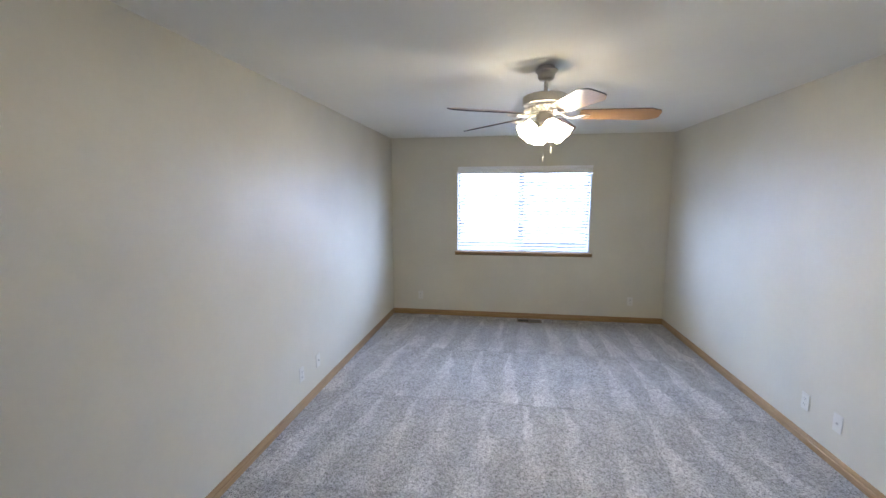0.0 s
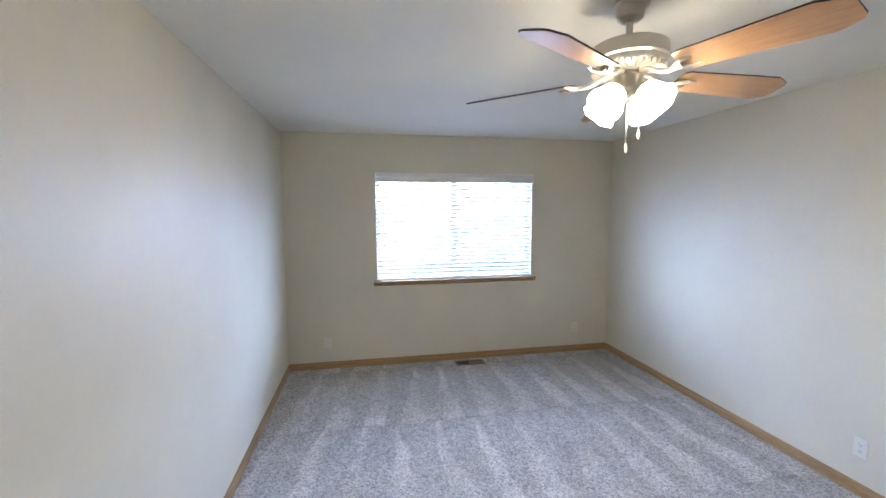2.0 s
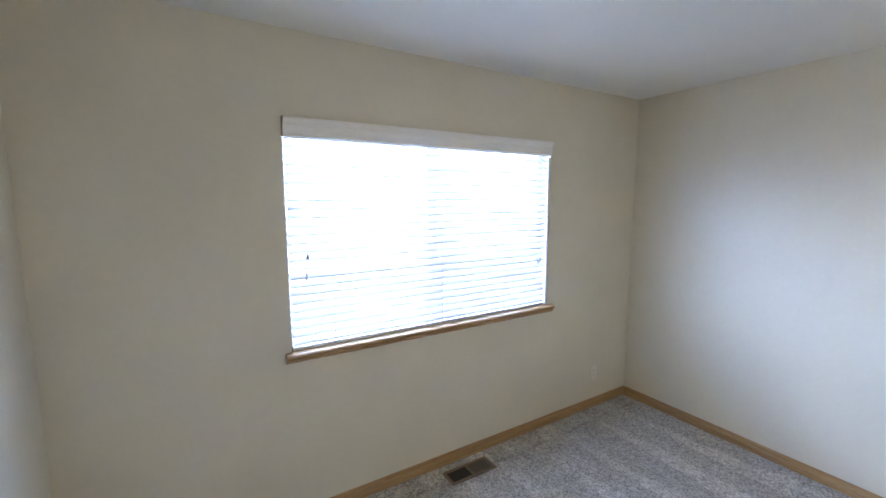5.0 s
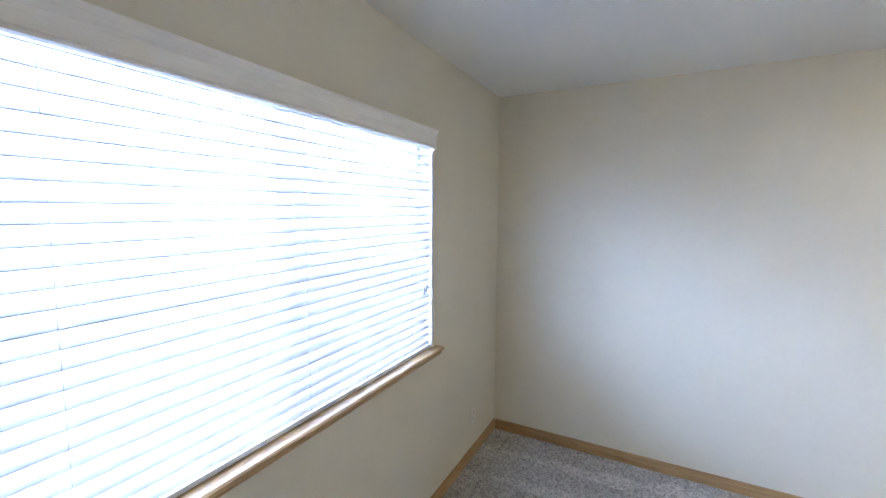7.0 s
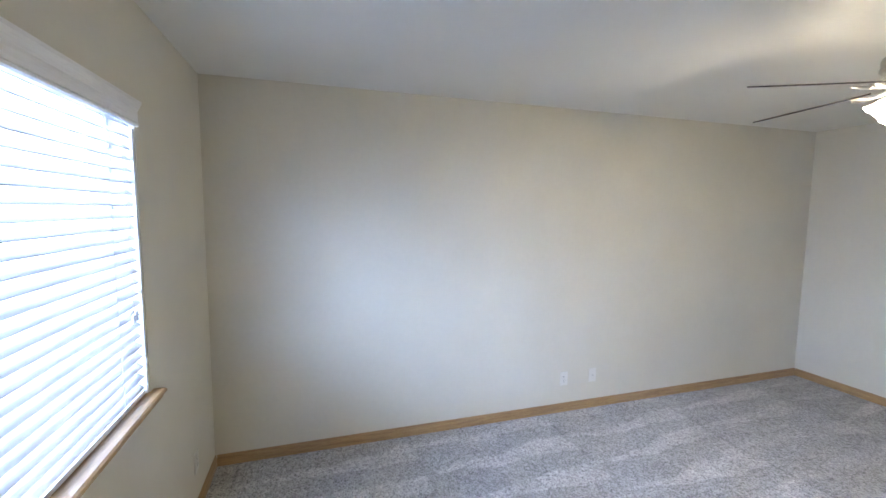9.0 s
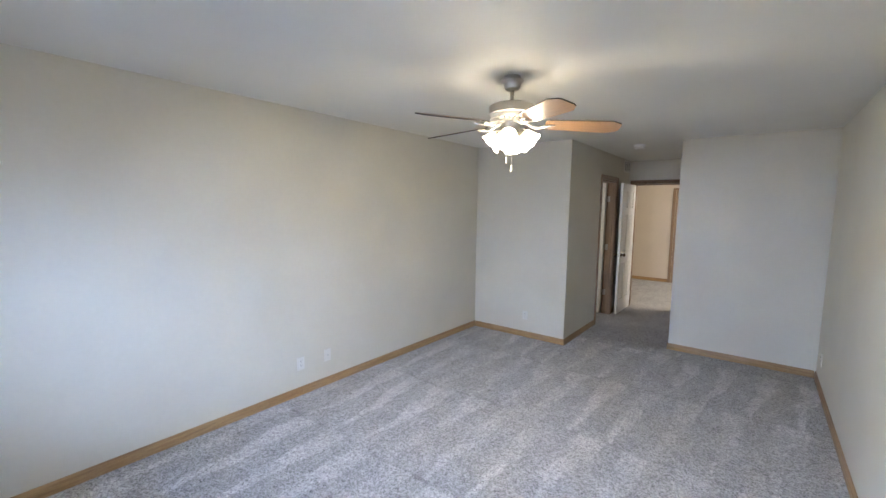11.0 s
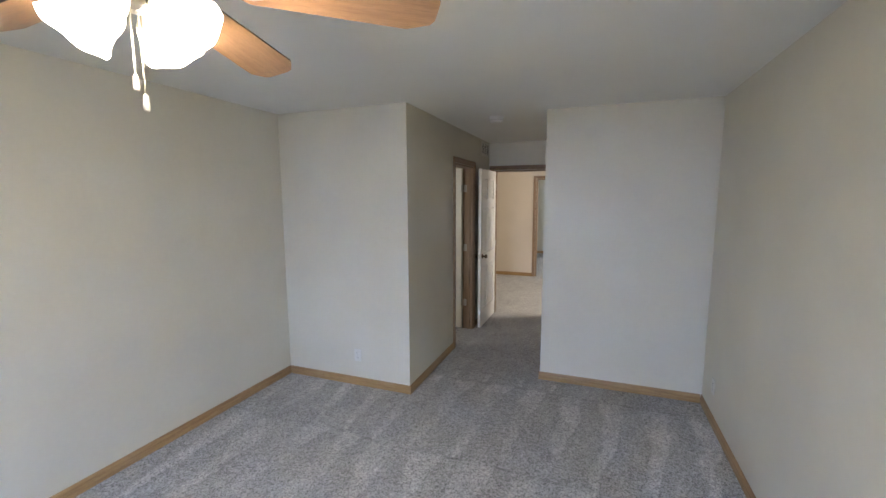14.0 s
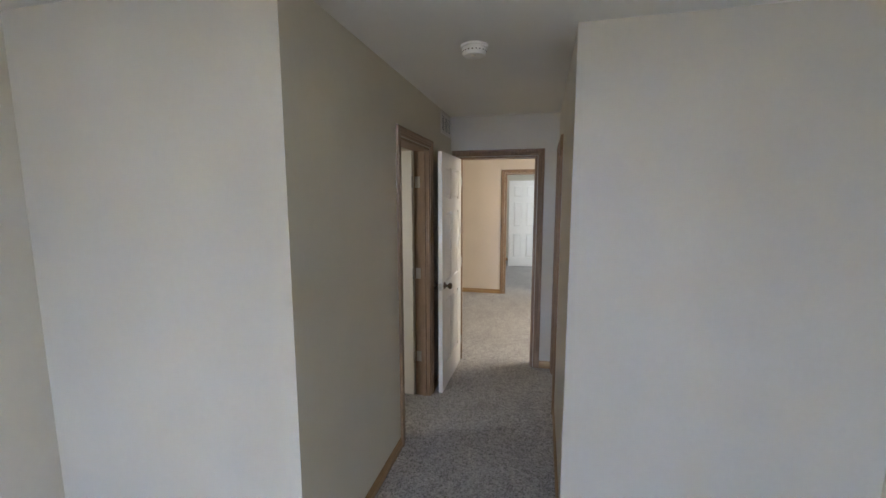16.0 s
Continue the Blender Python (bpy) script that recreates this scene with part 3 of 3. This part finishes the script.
def shade_bm():
    """A ruffled bell, open at the foot, along -z from its neck at the origin."""
    bm = bmesh.new()
    n = 40
    prof = ((0.022, 0.0), (0.028, -0.008), (0.043, -0.020), (0.054, -0.036), (0.059, -0.054), (0.062, -0.070), (0.067, -0.088), (0.074, -0.100))
    rings = []
    for thick in (0.0, 0.003):
        seq = prof if thick == 0 else prof[::-1]
        for r, z in seq:
            f = max(0.0, (-z - 0.06) / 0.05)
            rings.append([bm.verts.new(((r - thick) * (1 + 0.018 * f * math.cos(6 * a)) * math.cos(a),
                                        (r - thick) * (1 + 0.018 * f * math.cos(6 * a)) * math.sin(a), z + 0.004 * f * math.cos(6 * a)))
                          for a in (2 * math.pi * k / n for k in range(n))])
    for i, (a, b) in enumerate(zip(rings, rings[1:] + rings[:1])):
        for k in range(n):
            f = bm.faces.new((a[k], a[(k + 1) % n], b[(k + 1) % n], b[k]))
            f.material_index = 1 if len(prof) <= i < 2 * len(prof) - 1 else 0
    return bm


shade_mesh = mesh_of("shade", shade_bm(), SHADE, True)
shade_mesh.materials.append(SHADE_INSIDE)
for i in range(4):
    turn = 20 + 90 * i
    arm = tube([(0.022, 0, 2.104), (0.040, 0, 2.104), (0.056, 0, 2.096), (0.070, 0, 2.082)], 0.008, 8)
    arm_ob = part("lamp_arm", arm, NICKEL, fan, "", True, pose(0, 0, 0, 0, 0, turn))
    sh = new("shade", shade_mesh)
    sh.parent = arm_ob
    sh.matrix_basis = pose(0.060, 0, 2.098, 0, -48, 0) @ Matrix.Scale(0.94, 4)
    cup = part("shade_holder", lathe(((0.012, 0.014), (0.026, 0.012), (0.030, 0.004), (0.040, -0.010), (0.050, -0.022), (0.050, -0.0235),
                                      (0.038, -0.011), (0.027, 0.002)), 28), NICKEL, arm_ob, "", True, sh.matrix_basis)
    tagged(sh, "glowing frosted glass bell shade with a ruffled rim")
for dx, dy, z in ((-0.004, -0.008, 1.872), (0.040, -0.02, 1.922)):
    ch = part("pull_chain", tube([(dx, dy, 2.12), (dx, dy, 2.02), (dx, dy, z + 0.03)], 0.0016, 6), PALE_METAL, fan)
    part("chain_pendant", lathe(((0.002, 0.036), (0.005, 0.032), (0.007, 0.012), (0.006, 0.002), (0.002, 0.0)), 12), PLATE, ch, "white chain pendant", True,
         pose(dx, dy, z))

# ---- small fixtures ----


def outlet(m, kind="duplex"):
    """Wall plate in the x-z plane facing -y, centred at the origin."""
    words = {"duplex": "white duplex outlet with its cover plate", "cable": "white cover plate with a cable jack"}
    o = thing("wall_outlet", words[kind] + " on the wall", "outlet", m, "wall outlets")
    part("cover_plate", boxes((-0.035, -0.006, -0.057, 0.035, 0.0, 0.057), bevel=0.002), PLATE, o)
    if kind == "duplex":
        for z in (-0.0195, 0.0195):
            rc = part("receptacle", boxes((-0.017, -0.0085, z - 0.014, 0.017, -0.0055, z + 0.014), bevel=0.0012), PLATE, o)
            # solid black blocks in place of holes, the shade put into their colour
            for x, h in ((-0.0065, 0.0045), (0.0065, 0.0038)):
                part("slot", boxes((x - 0.0012, -0.0092, z + 0.001 - h + 0.003, x + 0.0012, -0.0080, z + 0.003 + h)), SLOT_SHADE, rc)
            part("slot", lathe(((0.0024, 0.0), (0.0024, 0.0012)), 10, m=Matrix.Translation((0, -0.0080, z - 0.008)) @ Matrix.Rotation(radians(90), 4, "X")), SLOT_SHADE, rc)
        part("screw", lathe(((0.0032, 0.0), (0.0028, 0.0012)), 12, m=Matrix.Translation((0, -0.0058, 0)) @ Matrix.Rotation(radians(90), 4, "X")), STEEL, o)
    else:
        part("cable_jack", lathe(((0.0075, 0.0), (0.0075, 0.003), (0.0048, 0.004), (0.0048, 0.011)), 14,
                                 m=Matrix.Translation((0, -0.0058, 0)) @ Matrix.Rotation(radians(90), 4, "X")), STEEL, o)
    return o


Z_OUT = 0.255
outlet(pose(-1.052, YW, 0.25))
outlet(pose(1.781, YW, 0.258))
outlet(pose(1.42, YE, Z_OUT, 0, 0, 180))
outlet(pose(XR, 3.04, Z_OUT, 0, 0, -90))
outlet(pose(XR, 2.76, Z_OUT, 0, 0, -90), "cable")
outlet(pose(XL, 3.21, Z_OUT, 0, 0, 90), "cable")
outlet(pose(XL, 2.925, Z_OUT, 0, 0, 90))
outlet(pose(XL, -0.12, Z_OUT, 0, 0, 90))

detector = thing("smoke_detector", "round white smoke detector on the passage ceiling", "smoke detector", pose(0.365, -0.60, H))
part("base", lathe(((0.070, 0.0), (0.070, -0.010), (0.066, -0.012)), 40), SMOKE_WHITE, detector, "", True)
part("cover", lathe(((0.060, -0.011), (0.062, -0.020), (0.061, -0.036), (0.053, -0.050), (0.030, -0.056), (0.0, -0.057)), 40), SMOKE_WHITE, detector, "", True)
part("test_button", lathe(((0.010, -0.054), (0.010, -0.060), (0.006, -0.061)), 18, m=Matrix.Translation((0.0, 0.028, 0.001))), PLATE, detector, "", True)
# slots are dark grey blocks on the cover, coloured for the shade within
for i in range(20):
    a = 18 * i
    part("vent_slot", boxes((0.0605, -0.004, -0.034, 0.0626, 0.004, -0.030)), DAMPER, detector, "", False, pose(0, 0, 0, 0, 0, a))

grille = thing("return_grille", "white stamped metal return air grille high on the passage wall", "air vent")
gy0, gy1, gz0, gz1 = -2.405, -2.02, 2.235, 2.425
# black sheet on the wall, painted shade for the depth behind the slats
part("backing", boxes((HX1 - 0.003, gy0 + 0.02, gz0 + 0.02, HX1 - 0.001, gy1 - 0.02, gz1 - 0.02)), SLOT_SHADE, grille)
part("frame", boxes((HX1 - 0.010, gy0, gz0, HX1, gy0 + 0.024, gz1), (HX1 - 0.010, gy1 - 0.024, gz0, HX1, gy1, gz1),
                    (HX1 - 0.010, gy0 + 0.024, gz0, HX1, gy1 - 0.024, gz0 + 0.024), (HX1 - 0.010, gy0 + 0.024, gz1 - 0.024, HX1, gy1 - 0.024, gz1)), PLATE, grille)
gs = mesh_of("slat", boxes((HX1 - 0.009, gy0 + 0.024, -0.0025, HX1 - 0.004, gy1 - 0.024, 0.0025)), PLATE)
for i in range(11):
    s = new("slat", gs)
    s.parent = grille
    s.matrix_basis = pose(0, 0, gz0 + 0.024 + 0.0129 * (i + 0.5))
for y in (-2.28, -2.145):
    part("divider", boxes((HX1 - 0.010, y - 0.006, gz0 + 0.024, HX1 - 0.0035, y + 0.006, gz1 - 0.024)), PLATE, grille)

reg = thing("floor_register", "brown metal floor register set in the carpet under the window", "air vent", pose(0.045, 0.05, FLOOR))
rx0, rx1, ry0, ry1 = 0.262, 0.586, 5.395, 5.520
part("frame", boxes((rx0, ry0, 0, rx1, ry0 + 0.016, 0.008), (rx0, ry1 - 0.016, 0, rx1, ry1, 0.008), (rx0, ry0 + 0.016, 0, rx0 + 0.016, ry1 - 0.016, 0.008),
                    (rx1 - 0.016, ry0 + 0.016, 0, rx1, ry1 - 0.016, 0.008), (0.416, ry0 + 0.016, 0, 0.430, ry1 - 0.016, 0.007)), REGISTER, reg)
# no opening here: a black plate gives the duct's shade
part("duct_shadow", boxes((rx0 + 0.016, ry0 + 0.016, 0.0005, 0.416, ry1 - 0.016, 0.002)), SLOT_SHADE, reg, "black plate painting the duct's shade under the fins")
part("damper", boxes((0.430, ry0 + 0.016, 0.0005, rx1 - 0.016, ry1 - 0.016, 0.003)), DAMPER, reg, "dull grey-brown damper plate")
fin = mesh_of("fin", boxes((-0.001, ry0 + 0.016, 0.003, 0.001, ry1 - 0.016, 0.006)), FIN)
for x in [rx0 + 0.026 + 0.0127 * i for i in range(11)] + [0.442 + 0.0127 * i for i in range(10)]:
    f = new("fin", fin)
    f.parent = reg
    f.matrix_basis = pose(x, 0, 0)
part("damper_lever", boxes((rx1 - 0.010, 5.445, 0.008, rx1 - 0.004, 5.47, 0.014), bevel=0.001), REGISTER, reg)

# spring stop screwed to the baseboard behind the open bedroom door
stop = thing("spring_door_stop", "chrome spring door stop with white rubber tip on the baseboard", "door stop",
             pose(HX1 - BB_T + 0.001, -1.86, FLOOR + 0.045, 0, -90, 0))
part("base_plate", lathe(((0.011, 0.0), (0.011, 0.003), (0.006, 0.006)), 16), STEEL, stop, "", True)
coil = [(0.0045 * math.cos(2 * math.pi * k / 8), 0.0045 * math.sin(2 * math.pi * k / 8), 0.005 + 0.045 * k / 96) for k in range(97)]
part("spring", tube(coil, 0.0011, 5), STEEL, stop, "", True)
part("rubber_tip", lathe(((0.005, 0.049), (0.0075, 0.051), (0.0075, 0.060), (0.005, 0.064)), 16), PLATE, stop, "white rubber tip", True)
